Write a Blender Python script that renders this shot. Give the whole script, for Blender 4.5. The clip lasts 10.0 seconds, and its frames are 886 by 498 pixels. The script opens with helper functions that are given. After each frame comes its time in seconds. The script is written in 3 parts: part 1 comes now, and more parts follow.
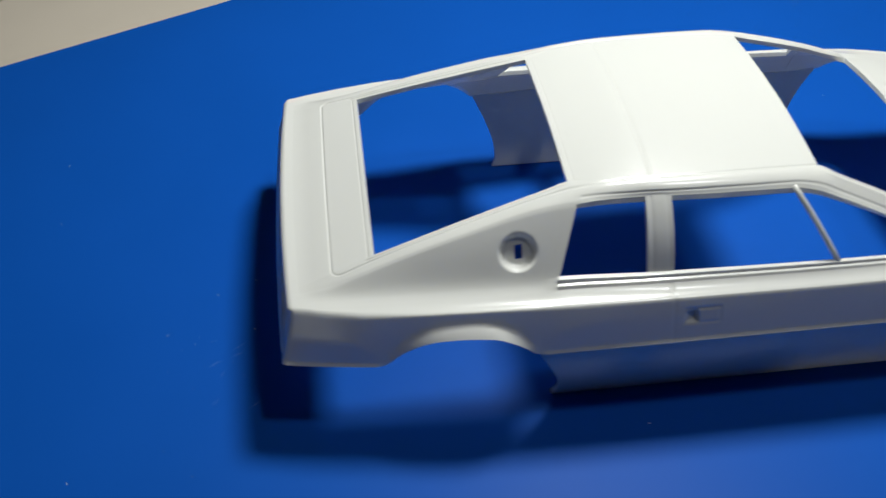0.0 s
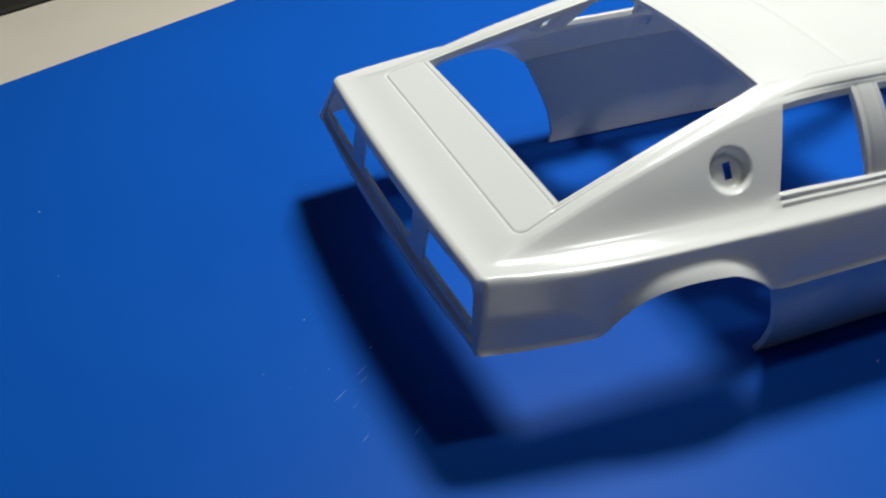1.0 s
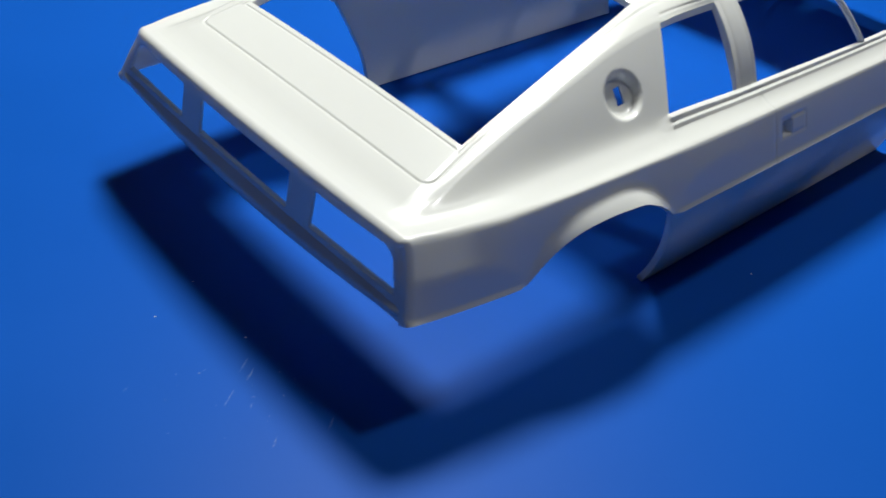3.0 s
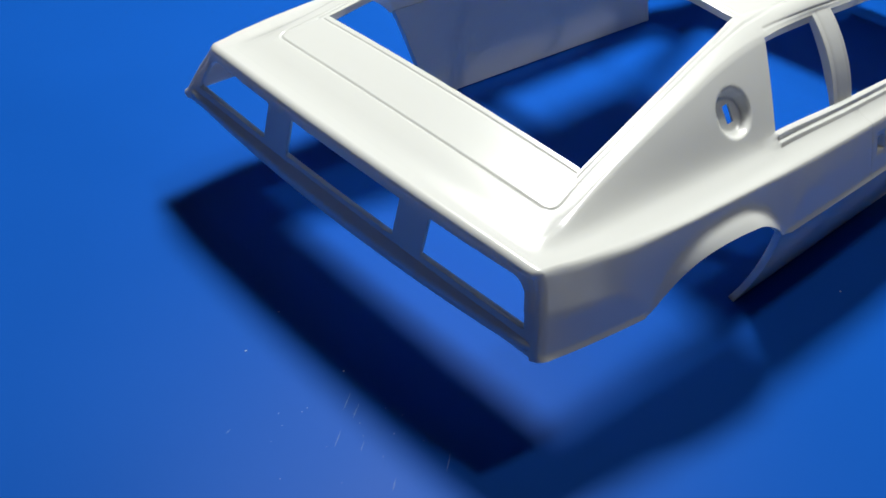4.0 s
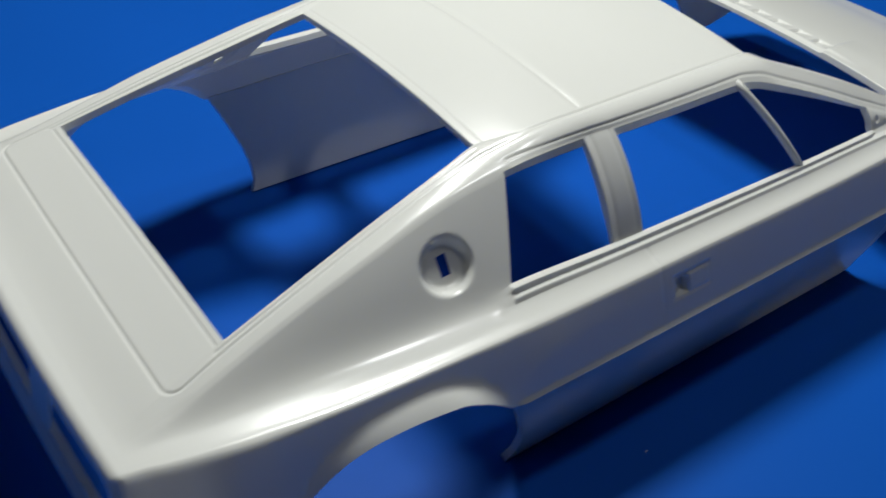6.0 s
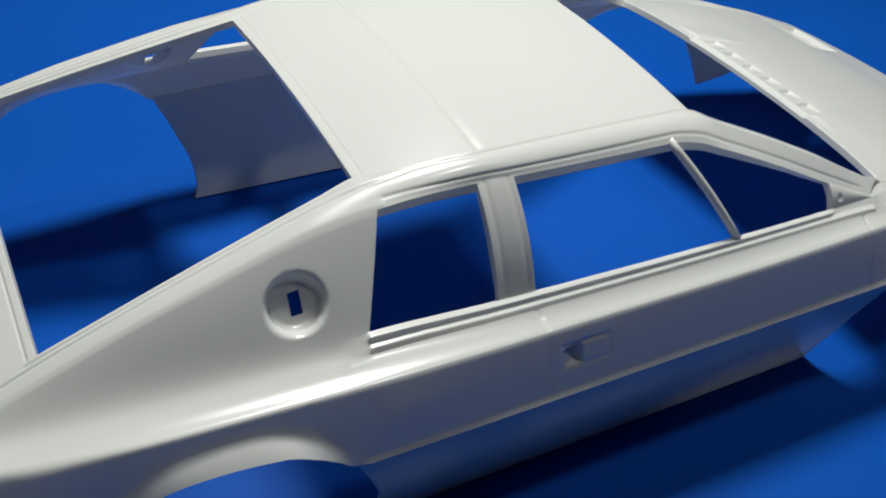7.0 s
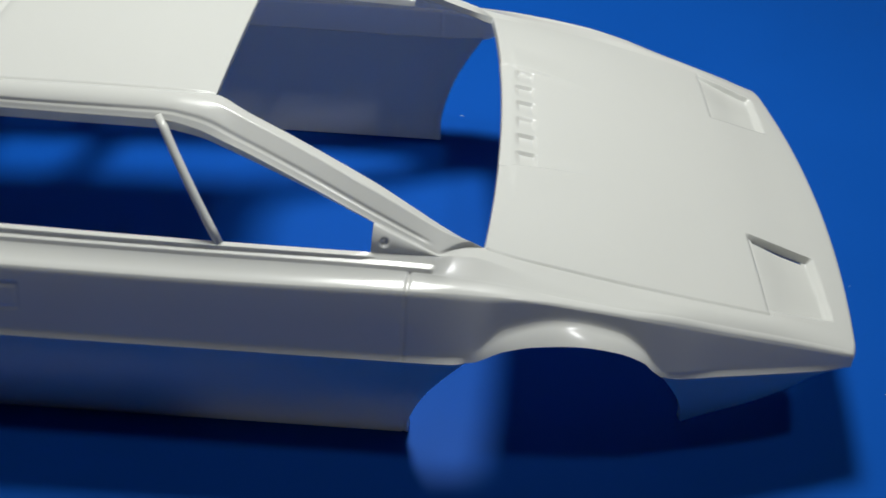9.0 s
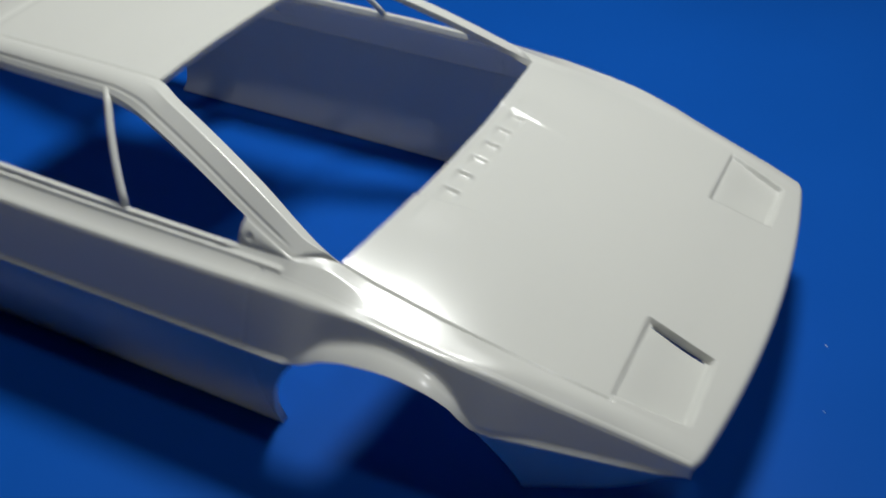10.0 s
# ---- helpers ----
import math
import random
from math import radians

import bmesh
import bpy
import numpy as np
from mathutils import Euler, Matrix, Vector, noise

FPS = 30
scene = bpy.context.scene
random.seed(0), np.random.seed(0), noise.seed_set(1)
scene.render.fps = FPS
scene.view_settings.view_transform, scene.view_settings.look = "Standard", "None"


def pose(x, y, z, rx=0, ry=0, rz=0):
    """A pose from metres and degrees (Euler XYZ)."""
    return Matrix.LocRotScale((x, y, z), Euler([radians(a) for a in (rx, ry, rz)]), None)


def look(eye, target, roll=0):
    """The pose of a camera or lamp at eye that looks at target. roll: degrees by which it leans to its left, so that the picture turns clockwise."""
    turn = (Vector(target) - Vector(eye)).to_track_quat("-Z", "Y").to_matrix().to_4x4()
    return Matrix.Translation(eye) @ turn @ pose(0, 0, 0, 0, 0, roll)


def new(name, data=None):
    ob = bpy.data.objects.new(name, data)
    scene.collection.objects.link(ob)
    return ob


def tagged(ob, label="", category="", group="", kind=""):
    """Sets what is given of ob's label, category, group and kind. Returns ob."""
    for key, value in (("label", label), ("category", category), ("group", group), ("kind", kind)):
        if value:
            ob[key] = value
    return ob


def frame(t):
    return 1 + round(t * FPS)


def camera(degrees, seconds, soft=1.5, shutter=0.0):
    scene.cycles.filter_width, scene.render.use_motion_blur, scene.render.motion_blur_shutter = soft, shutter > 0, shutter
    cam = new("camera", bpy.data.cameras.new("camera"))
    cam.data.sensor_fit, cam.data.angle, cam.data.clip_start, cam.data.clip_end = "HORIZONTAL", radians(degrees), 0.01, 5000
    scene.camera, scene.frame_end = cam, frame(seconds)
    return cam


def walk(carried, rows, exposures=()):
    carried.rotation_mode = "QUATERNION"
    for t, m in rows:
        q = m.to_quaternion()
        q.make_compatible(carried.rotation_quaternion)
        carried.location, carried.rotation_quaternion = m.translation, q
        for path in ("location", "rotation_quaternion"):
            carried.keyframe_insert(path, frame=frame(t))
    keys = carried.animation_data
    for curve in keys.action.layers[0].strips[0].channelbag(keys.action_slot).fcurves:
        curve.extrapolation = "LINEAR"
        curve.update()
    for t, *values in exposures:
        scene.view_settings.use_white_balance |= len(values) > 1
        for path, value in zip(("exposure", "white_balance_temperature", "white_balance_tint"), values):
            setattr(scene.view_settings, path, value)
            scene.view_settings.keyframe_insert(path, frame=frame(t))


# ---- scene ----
# ---- the camera and its walk ----
cam = camera(48.23, 10.0, soft=1.6, shutter=0.45)
ROWS = [
    (0.00, 0.01488, -0.14157, 0.13871, 47.131, -0.110, -7.182),
    (0.30, -0.00601, -0.13473, 0.12683, 49.092, -1.044, -12.451),
    (0.50, -0.01499, -0.12751, 0.11734, 50.005, -0.483, -15.281),
    (0.70, -0.02569, -0.12257, 0.11195, 51.707, -0.504, -18.964),
    (1.00, -0.03771, -0.11582, 0.09872, 53.698, -0.619, -22.725),
    (1.30, -0.04374, -0.10867, 0.09346, 54.744, -1.935, -27.385),
    (1.50, -0.04654, -0.10469, 0.09243, 55.235, -3.009, -30.326),
    (2.00, -0.04480, -0.09912, 0.08965, 55.144, -3.223, -36.081),
    (2.20, -0.04506, -0.09785, 0.08859, 54.795, -3.674, -38.066),
    (3.30, -0.05698, -0.08479, 0.08758, 52.337, -6.342, -41.934),
    (3.50, -0.05951, -0.07835, 0.08571, 52.754, -6.628, -43.015),
    (4.00, -0.06212, -0.07508, 0.08546, 52.571, -6.574, -43.584),
    (4.50, -0.05874, -0.07898, 0.08516, 52.356, -6.408, -41.936),
    (4.70, -0.05196, -0.08223, 0.08613, 51.616, -5.819, -40.710),
    (4.80, -0.04872, -0.08278, 0.08811, 51.036, -5.537, -40.158),
    (5.00, -0.03900, -0.08255, 0.09381, 50.204, -4.407, -39.241),
    (5.20, -0.03098, -0.08344, 0.09434, 50.603, -4.338, -38.893),
    (5.50, -0.02271, -0.08710, 0.09467, 51.029, -3.712, -37.398),
    (5.70, -0.01689, -0.08820, 0.09572, 50.835, -2.954, -36.668),
    (6.80, 0.01271, -0.09190, 0.09252, 52.119, -4.866, -30.318),
    (7.00, 0.01579, -0.09381, 0.09352, 51.646, -5.256, -27.908),
    (7.20, 0.02364, -0.09525, 0.09914, 50.940, -4.393, -25.294),
    (7.50, 0.03724, -0.09844, 0.10123, 50.804, -3.448, -21.446),
    (7.80, 0.05233, -0.10461, 0.09785, 51.242, -3.362, -17.221),
    (8.00, 0.06485, -0.10672, 0.09939, 50.986, -3.012, -14.314),
    (8.20, 0.07657, -0.10845, 0.09844, 50.855, -2.335, -10.756),
    (8.30, 0.08446, -0.10858, 0.09734, 50.591, -2.052, -9.374),
    (8.50, 0.10101, -0.10882, 0.09897, 50.345, -1.779, -5.745),
    (8.70, 0.11243, -0.10966, 0.09695, 51.101, -1.630, -2.915),
    (8.80, 0.11594, -0.11089, 0.09384, 51.379, -2.007, -1.202),
    (9.00, 0.12022, -0.11281, 0.09143, 51.557, -2.380, 3.143),
    (9.20, 0.12599, -0.11307, 0.09386, 51.867, -2.670, 7.809),
    (9.30, 0.12870, -0.11424, 0.09542, 51.574, -2.773, 11.478),
    (9.50, 0.13612, -0.11550, 0.09641, 52.008, -2.326, 17.358),
    (9.70, 0.15120, -0.10893, 0.09955, 52.201, -1.294, 21.629),
    (9.80, 0.15909, -0.10602, 0.09917, 52.527, -1.023, 23.408),
    (10.00, 0.17186, -0.10320, 0.09406, 52.998, -0.587, 26.328),
]
walk(cam, [(t, pose(x, y, z, rx, ry, rz)) for t, x, y, z, rx, ry, rz in ROWS],
     [(0.0, 0.0), (1.0, 0.19), (2.0, 0.32), (3.5, 0.45), (4.5, 0.35), (5.0, 0.24), (5.5, -0.18), (7.0, -0.16), (7.5, -0.27), (8.5, -0.27), (9.0, -0.28), (9.5, -0.3), (10.0, -0.51)])

# ---- world, lamps ----
MM = 0.001
world = bpy.data.worlds.new("room_air")
scene.world = world
world.use_nodes = True
world.node_tree.nodes["Background"].inputs[0].default_value = (0.75, 0.85, 1.0, 1)
world.node_tree.nodes["Background"].inputs[1].default_value = 0.12


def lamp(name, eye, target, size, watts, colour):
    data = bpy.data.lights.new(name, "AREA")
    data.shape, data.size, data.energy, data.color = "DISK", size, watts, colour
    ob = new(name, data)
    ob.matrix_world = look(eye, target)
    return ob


lamp("desk_lamp_light", (0.110, 0.077, 0.262), (0.08, 0.0, 0.0), 0.060, 0.79, (0.98, 1.0, 0.965))
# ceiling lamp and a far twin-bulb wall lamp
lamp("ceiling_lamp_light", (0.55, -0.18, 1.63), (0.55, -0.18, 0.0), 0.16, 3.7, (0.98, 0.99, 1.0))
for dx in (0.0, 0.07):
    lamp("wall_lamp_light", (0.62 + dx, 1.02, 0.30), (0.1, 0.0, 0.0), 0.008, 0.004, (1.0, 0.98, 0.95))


# ---- materials ----
def material(name, colour, rough, spec=0.5, bump=0.0, scale=200.0, vary=0.04, fine=3000.0):
    m = bpy.data.materials.new(name)
    m.use_nodes = True
    n, links = m.node_tree.nodes, m.node_tree.links
    b = n["Principled BSDF"]
    b.inputs["Specular IOR Level"].default_value = spec
    co = n.new("ShaderNodeTexCoord")
    big = n.new("ShaderNodeTexNoise")
    big.inputs["Scale"].default_value, big.inputs["Detail"].default_value = scale, 5
    links.new(co.outputs["Object"], big.inputs["Vector"])
    mix = n.new("ShaderNodeMix")
    mix.data_type = "RGBA"
    mix.inputs[6].default_value = (*[c * (1 - vary) for c in colour], 1)
    mix.inputs[7].default_value = (*[min(1, c * (1 + vary)) for c in colour], 1)
    links.new(big.outputs["Fac"], mix.inputs[0])
    links.new(mix.outputs[2], b.inputs["Base Color"])
    ramp = n.new("ShaderNodeMapRange")
    ramp.inputs[3].default_value, ramp.inputs[4].default_value = rough * (1 - 2 * vary), rough * (1 + 2 * vary)
    links.new(big.outputs["Fac"], ramp.inputs[0])
    links.new(ramp.outputs[0], b.inputs["Roughness"])
    if bump:
        small = n.new("ShaderNodeTexNoise")
        small.inputs["Scale"].default_value, small.inputs["Detail"].default_value = fine, 3
        links.new(co.outputs["Object"], small.inputs["Vector"])
        bm_ = n.new("ShaderNodeBump")
        bm_.inputs["Strength"].default_value, bm_.inputs["Distance"].default_value = bump, 0.00005
        links.new(small.outputs["Fac"], bm_.inputs["Height"])
        links.new(bm_.outputs[0], b.inputs["Normal"])
    return m


PLASTIC = material("white_styrene", (0.885, 0.893, 0.85), 0.25, 0.5, 0.02, 90.0, 0.004, 1400.0)
gloss = PLASTIC.node_tree.nodes["Principled BSDF"]
gloss.inputs["Coat Weight"].default_value, gloss.inputs["Coat Roughness"].default_value = 0.42, 0.12
# thin styrene lets some light through
milky = PLASTIC.node_tree.nodes.new("ShaderNodeBsdfTranslucent")
milky.inputs["Color"].default_value = (0.93, 0.92, 0.88, 1)
blend = PLASTIC.node_tree.nodes.new("ShaderNodeMixShader")
blend.inputs[0].default_value = 0.19
PLASTIC.node_tree.links.new(gloss.outputs[0], blend.inputs[1])
PLASTIC.node_tree.links.new(milky.outputs[0], blend.inputs[2])
PLASTIC.node_tree.links.new(blend.outputs[0], PLASTIC.node_tree.nodes["Material Output"].inputs["Surface"])
MAT = material("blue_mat_vinyl", (0.003, 0.086, 0.445), 0.46, 0.09, 0.12, 22.0, 0.10, 2500.0)
TABLE = material("cream_tabletop", (0.62, 0.56, 0.47), 0.45, 0.4, 0.1, 30.0, 0.08)
BLACK = material("black_plastic", (0.012, 0.012, 0.013), 0.4, 0.4, 0.2, 80.0, 0.1)
# unseen south and east walls, darkened to cut bounce onto the near flank
LOW_BOUNCE_WALL = material("low_bounce_wall", (0.1, 0.095, 0.09), 0.8, 0.3, 0.1, 4.0, 0.05)
WALL = material("wall_paint", (0.70, 0.67, 0.62), 0.8, 0.3, 0.1, 4.0, 0.05)
FLOOR = material("floor_boards", (0.36, 0.29, 0.21), 0.5, 0.4, 0.1, 6.0, 0.15)


# ---- tools ----
def part(name, bm, mat, parent=None, label=""):
    mesh = bpy.data.meshes.new(name)
    bm.to_mesh(mesh)
    bm.free()
    mesh.materials.append(mat)
    ob = new(name, mesh)
    if parent:
        ob.parent = parent
    return tagged(ob, label)


def box_bm(x0, x1, y0, y1, z0, z1, bevel=0.0, segments=2):
    bm = bmesh.new()
    bmesh.ops.create_cube(bm, size=1.0)
    for v in bm.verts:
        v.co = ((x0 + x1) / 2 + v.co.x * (x1 - x0), (y0 + y1) / 2 + v.co.y * (y1 - y0), (z0 + z1) / 2 + v.co.z * (z1 - z0))
    if bevel:
        bmesh.ops.bevel(bm, geom=bm.edges[:], offset=bevel, segments=segments, affect="EDGES", profile=0.5)
    return bm


def curve(keys, x):
    """A monotone cubic through (x, value) keys."""
    k = np.array(keys, float)
    px, py = k[:, 0], k[:, 1]
    h, d = np.diff(px), np.diff(py) / np.diff(px)
    m = np.zeros(len(px))
    m[0], m[-1] = d[0], d[-1]
    for i in range(1, len(px) - 1):
        if d[i - 1] * d[i] > 0:
            w1, w2 = 2 * h[i] + h[i - 1], h[i] + 2 * h[i - 1]
            m[i] = (w1 + w2) / (w1 / d[i - 1] + w2 / d[i])
    x = np.clip(np.asarray(x, float), px[0], px[-1])
    i = np.clip(np.searchsorted(px, x, "right") - 1, 0, len(px) - 2)
    t = (x - px[i]) / h[i]
    return ((1 + 2 * t) * (1 - t) ** 2 * py[i] + t * (1 - t) ** 2 * h[i] * m[i] + t * t * (3 - 2 * t) * py[i + 1] - t * t * (1 - t) * h[i] * m[i + 1])


def smooth(a, b, x):
    t = np.clip((np.asarray(x, float) - a) / (b - a), 0, 1)
    return t * t * (3 - 2 * t)


def bar_bm(points, radius, sides=10, squash=1.0, taper=0.55):
    """A rod of round section along points, in millimetres, with rounded ends."""
    bm = bmesh.new()
    pts = [Vector(p) * MM for p in points]
    rings = []
    n = len(pts)
    for i, p in enumerate(pts):
        d = (pts[min(i + 1, n - 1)] - pts[max(i - 1, 0)]).normalized()
        a = d.cross(Vector((0, 0, 1)))
        a = (a if a.length > 1e-3 else d.cross(Vector((0, 1, 0)))).normalized()
        b = a.cross(d)
        r = radius * MM * (taper if i in (0, n - 1) else 1)
        rings.append([bm.verts.new(p + a * r * math.cos(2 * math.pi * j / sides) + b * r * squash * math.sin(2 * math.pi * j / sides)) for j in range(sides)])
    for r0, r1 in zip(rings, rings[1:]):
        for j in range(sides):
            bm.faces.new((r0[j], r0[(j + 1) % sides], r1[(j + 1) % sides], r1[j]))
    bm.faces.new(rings[0][::-1])
    bm.faces.new(rings[-1])
    for f in bm.faces:
        f.smooth = True
    return bm


# ---- table, mat, room ----
table = tagged(new("table"), "cream table under the blue mat", "table")
part("tabletop", box_bm(-0.75, 0.75, -0.62, 0.24, -0.030, -0.002, 0.003), TABLE, table)
for lx in (-0.70, 0.70):
    for ly in (-0.57, 0.19):
        part("leg", box_bm(lx - 0.025, lx + 0.025, ly - 0.025, ly + 0.025, -0.75, -0.030, 0.003), TABLE, table)

mat_bm = box_bm(-0.20, 0.40, -0.37, 0.0, -0.002, 0.0, 0.0006)
mat_ob = part("cutting_mat", mat_bm, MAT)
tagged(mat_ob, "smooth bright blue plastic mat lying on the table", "mat")
mat_ob.matrix_world = pose(-0.020, 0.1135, 0.0, 0, 0, 25.8)

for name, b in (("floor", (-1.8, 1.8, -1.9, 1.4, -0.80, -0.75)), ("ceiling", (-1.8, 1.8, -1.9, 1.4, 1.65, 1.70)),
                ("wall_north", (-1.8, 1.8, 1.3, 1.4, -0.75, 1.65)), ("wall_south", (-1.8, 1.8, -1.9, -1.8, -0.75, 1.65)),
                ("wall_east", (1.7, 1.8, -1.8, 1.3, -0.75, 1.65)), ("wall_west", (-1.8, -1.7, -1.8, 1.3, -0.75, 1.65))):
    tagged(part(name, box_bm(*b), FLOOR if name == "floor" else LOW_BOUNCE_WALL if name in ("wall_south", "wall_east") else WALL), kind="structure", label="plain " + ("wooden floor" if name == "floor" else "painted " + name.split("_")[0]) + " of the room")

# ---- the car body shell ----
# Half sections: points k0 to k7 from the middle of the top to the lower edge, keyed along the car (mm; 0 is the tail).
K1 = [(2.1, 25.47, 23.85), (4.6, 25.27, 23.9), (7, 24.98, 24.15), (11, 24.3, 25.15), (18.2, 22.74, 27.25), (22, 22.25, 28.41), (27, 21.61, 29.91), (34, 20.71, 31.97), (41, 19.81, 33.98),
      (46.5, 19.11, 35.53), (50, 18.66, 36.5), (51, 18.85, 36.66), (57, 20.3, 37.5), (64, 21.1, 38), (78, 21.2, 38.1), (89, 20.9, 37.8), (92.6, 20.6, 37.4), (96, 21.5, 36.05), (102.5, 23.25, 33.65), (109, 25.1, 31.05),
      (122.2, 28.75, 25.22), (125, 29.05, 24.6), (130, 29.35, 23.7), (137.9, 29.55, 22.2), (144, 29.35, 20.9), (150, 28.9, 19.5), (155, 28.3, 18.1), (162, 27.2, 15.7), (165.1, 26.4, 14.6)]
K0 = [(2.1, 0, 24.15), (4.6, 0, 24.2), (7, 0, 24.45), (11, 0, 25.45), (18.2, 0, 27.65), (22, 0, 28.87), (27, 0, 30.44), (34, 0, 32.61), (41, 0, 34.74), (46.5, 0, 36.37), (50, 0, 37.4),
      (51, 0, 37.53), (57, 0, 38.35), (64, 0, 39.2), (78, 0, 39.3), (92.6, 0, 38.4), (122.2, 0, 25.95), (130, 0, 24.6), (140, 0, 22.55), (155, 0, 18.75), (162, 0, 16.1), (165.1, 0, 14.8)]
K2 = [(2.1, 26.63, 23.8), (5, 26.63, 23.85), (11, 26.44, 24.75), (14, 26.15, 25.6), (18.2, 25.66, 26.95), (24, 25.06, 28.86), (30, 24.6, 30.76), (36, 24.04, 32.4), (42, 23.46, 34),
      (48, 23.21, 35.25), (50, 23.3, 35.55), (54, 23.4, 36.0), (62.9, 23.65, 36.3), (67, 24.05, 36.4), (80, 24.55, 36.45), (88, 24.65, 36.4), (91, 24.95, 35.9), (95, 25.75, 34.6), (103, 27.7, 31.6), (110.5, 29.6, 28.5),
      (116.4, 30.92, 26.3), (117.5, 31.15, 25.95), (118.3, 31, 25.8), (121, 30.0, 25.5), (122.2, 29.85, 25.22), (125, 30.15, 24.56), (128, 30.5, 23.9), (131, 30.7, 23.36), (137.9, 30.9, 22.12),
      (144, 30.7, 21.1), (150, 30.1, 19.6), (155, 29.4, 18.2), (162, 28, 15.7), (165.1, 27.3, 14.6)]
K3 = [(2.1, 27.6, 23.77), (10, 28.09, 23.87), (20, 28.48, 24.55), (30, 29.21, 25.26), (42, 30.1, 25.75), (46, 30.42, 25.95), (49, 30.46, 26.32), (50, 30.44, 26.5), (62.6, 31, 26.3),
      (67, 31.25, 26.4), (94.6, 31.75, 26.2), (110.7, 31.5, 25.9), (116, 31.35, 25.8), (117.5, 31.5, 25.85), (119, 31.1, 25.62), (121, 30.7, 25.42), (122.2, 30.65, 25.2), (125, 31.0, 24.53), (128, 31.55, 23.83),
      (131, 32.0, 23.24), (134, 32.15, 22.7), (137.9, 32.2, 22.02), (144, 31.7, 21.05), (150, 31, 19.45), (155, 30.3, 18.05), (165.1, 28.3, 14.6)]
K4 = [(2.1, 28.58, 23.75), (12, 30.33, 23.8), (28, 31.56, 24.23), (44, 32.24, 24.75), (50, 32.24, 25.1), (62, 32.75, 25.2), (67, 32.95, 25.3), (95, 33.25, 25.2), (110, 33.1, 25),
      (116, 33.05, 24.75), (118, 33.15, 24.65), (120, 33.15, 24.46), (122, 33.15, 24.24), (125, 33.2, 23.92), (128, 33.3, 23.5), (131, 33.4, 23.0), (137.9, 33.4, 21.95), (143, 32.9, 21.1),
      (150, 31.9, 19.1), (156, 31, 17.4), (165.1, 29.6, 14.6)]
K5 = [(2.1, 29.94, 23.65), (3.9, 30.13, 23.75), (6.1, 30.38, 23.8), (8.6, 30.96, 23.82), (12, 31.78, 23.85), (17, 32.95, 23.9), (30, 34.31, 24.11), (50, 35.33, 24.4), (66, 35.6, 24.4),
      (95, 35.7, 24.2), (113, 35.4, 24.2), (122, 34.95, 23.85), (125.5, 34.8, 23.65), (129, 34.65, 23.22), (137.9, 34.4, 21.85), (143, 33.8, 20.65), (150, 32.7, 18.7), (156, 31.7, 17),
      (165.1, 30.25, 14.45)]
K6 = [(2.1, 32.1, 19.45), (9, 33.65, 19.45), (14, 34.4, 19.05), (18.9, 35.35, 16.5), (22.6, 34.87, 19.69), (28, 34.74, 21.88), (34, 35.01, 22.27), (39.8, 35.77, 20.96),
      (44, 37.3, 18.15), (48, 36.95, 20.35), (54, 36.65, 21.4), (66, 36.75, 21.4), (113, 36.62, 21.2), (118, 36.88, 20.2), (121.9, 37.8, 18.3), (125.6, 36.1, 20.4), (131, 35.2, 21.3),
      (137.3, 35.1, 20.2), (140.5, 35.6, 18.3), (142.8, 36.2, 15.9), (150, 34.4, 15.2), (160, 31.7, 14.2), (165.1, 30.35, 13.75)]
K7 = [(2.1, 33.75, 15.35), (9, 34.75, 15.1), (18.9, 35.8, 14.85), (20.5, 35.92, 16.26), (22.6, 36.12, 18.04), (25, 36.38, 19.4), (28, 36.7, 20.28), (33, 37.24, 20.76),
      (36.5, 37.6, 20.66), (39.8, 37.85, 19.41), (42, 37.92, 18), (44, 37.89, 16.55), (66, 38.3, 17), (115, 38.2, 16.9), (121.9, 38.35, 17.3), (125.6, 38, 18.95), (128.5, 37.75, 19.6),
      (133, 37.6, 19.95), (137.3, 37.4, 19.3), (140.5, 37, 17.7), (142.8, 36.5, 15.3), (150, 34.7, 14.55), (160, 31.95, 13.55), (165.1, 30.5, 13.05)]
BOW = [(2.1, -1.0), (11, -0.3), (18.2, -0.1), (50, 0), (85, 0.1), (92.6, 0.5), (108, 1.2), (122.2, 2.45), (140, 1.0), (155, 0.2), (159, 0.5), (165.1, 2.6)]
SHIFT = {1: [(18.2, 0), (35, 0.4), (50, 1.1), (58, 0.3), (66, 0)], 2: [(18.2, 0), (44, 0.15), (50, 1.8), (58, 0.8), (62.8, 0.1), (66, 0)], 3: [(18.2, 0), (44, -0.15), (50, -1.9), (58, -0.9), (62.8, -0.1), (66, 0)],
         4: [(18.2, 0), (44, -0.15), (50, -2.3), (58, -1.0), (62.8, -0.1), (66, 0)]}
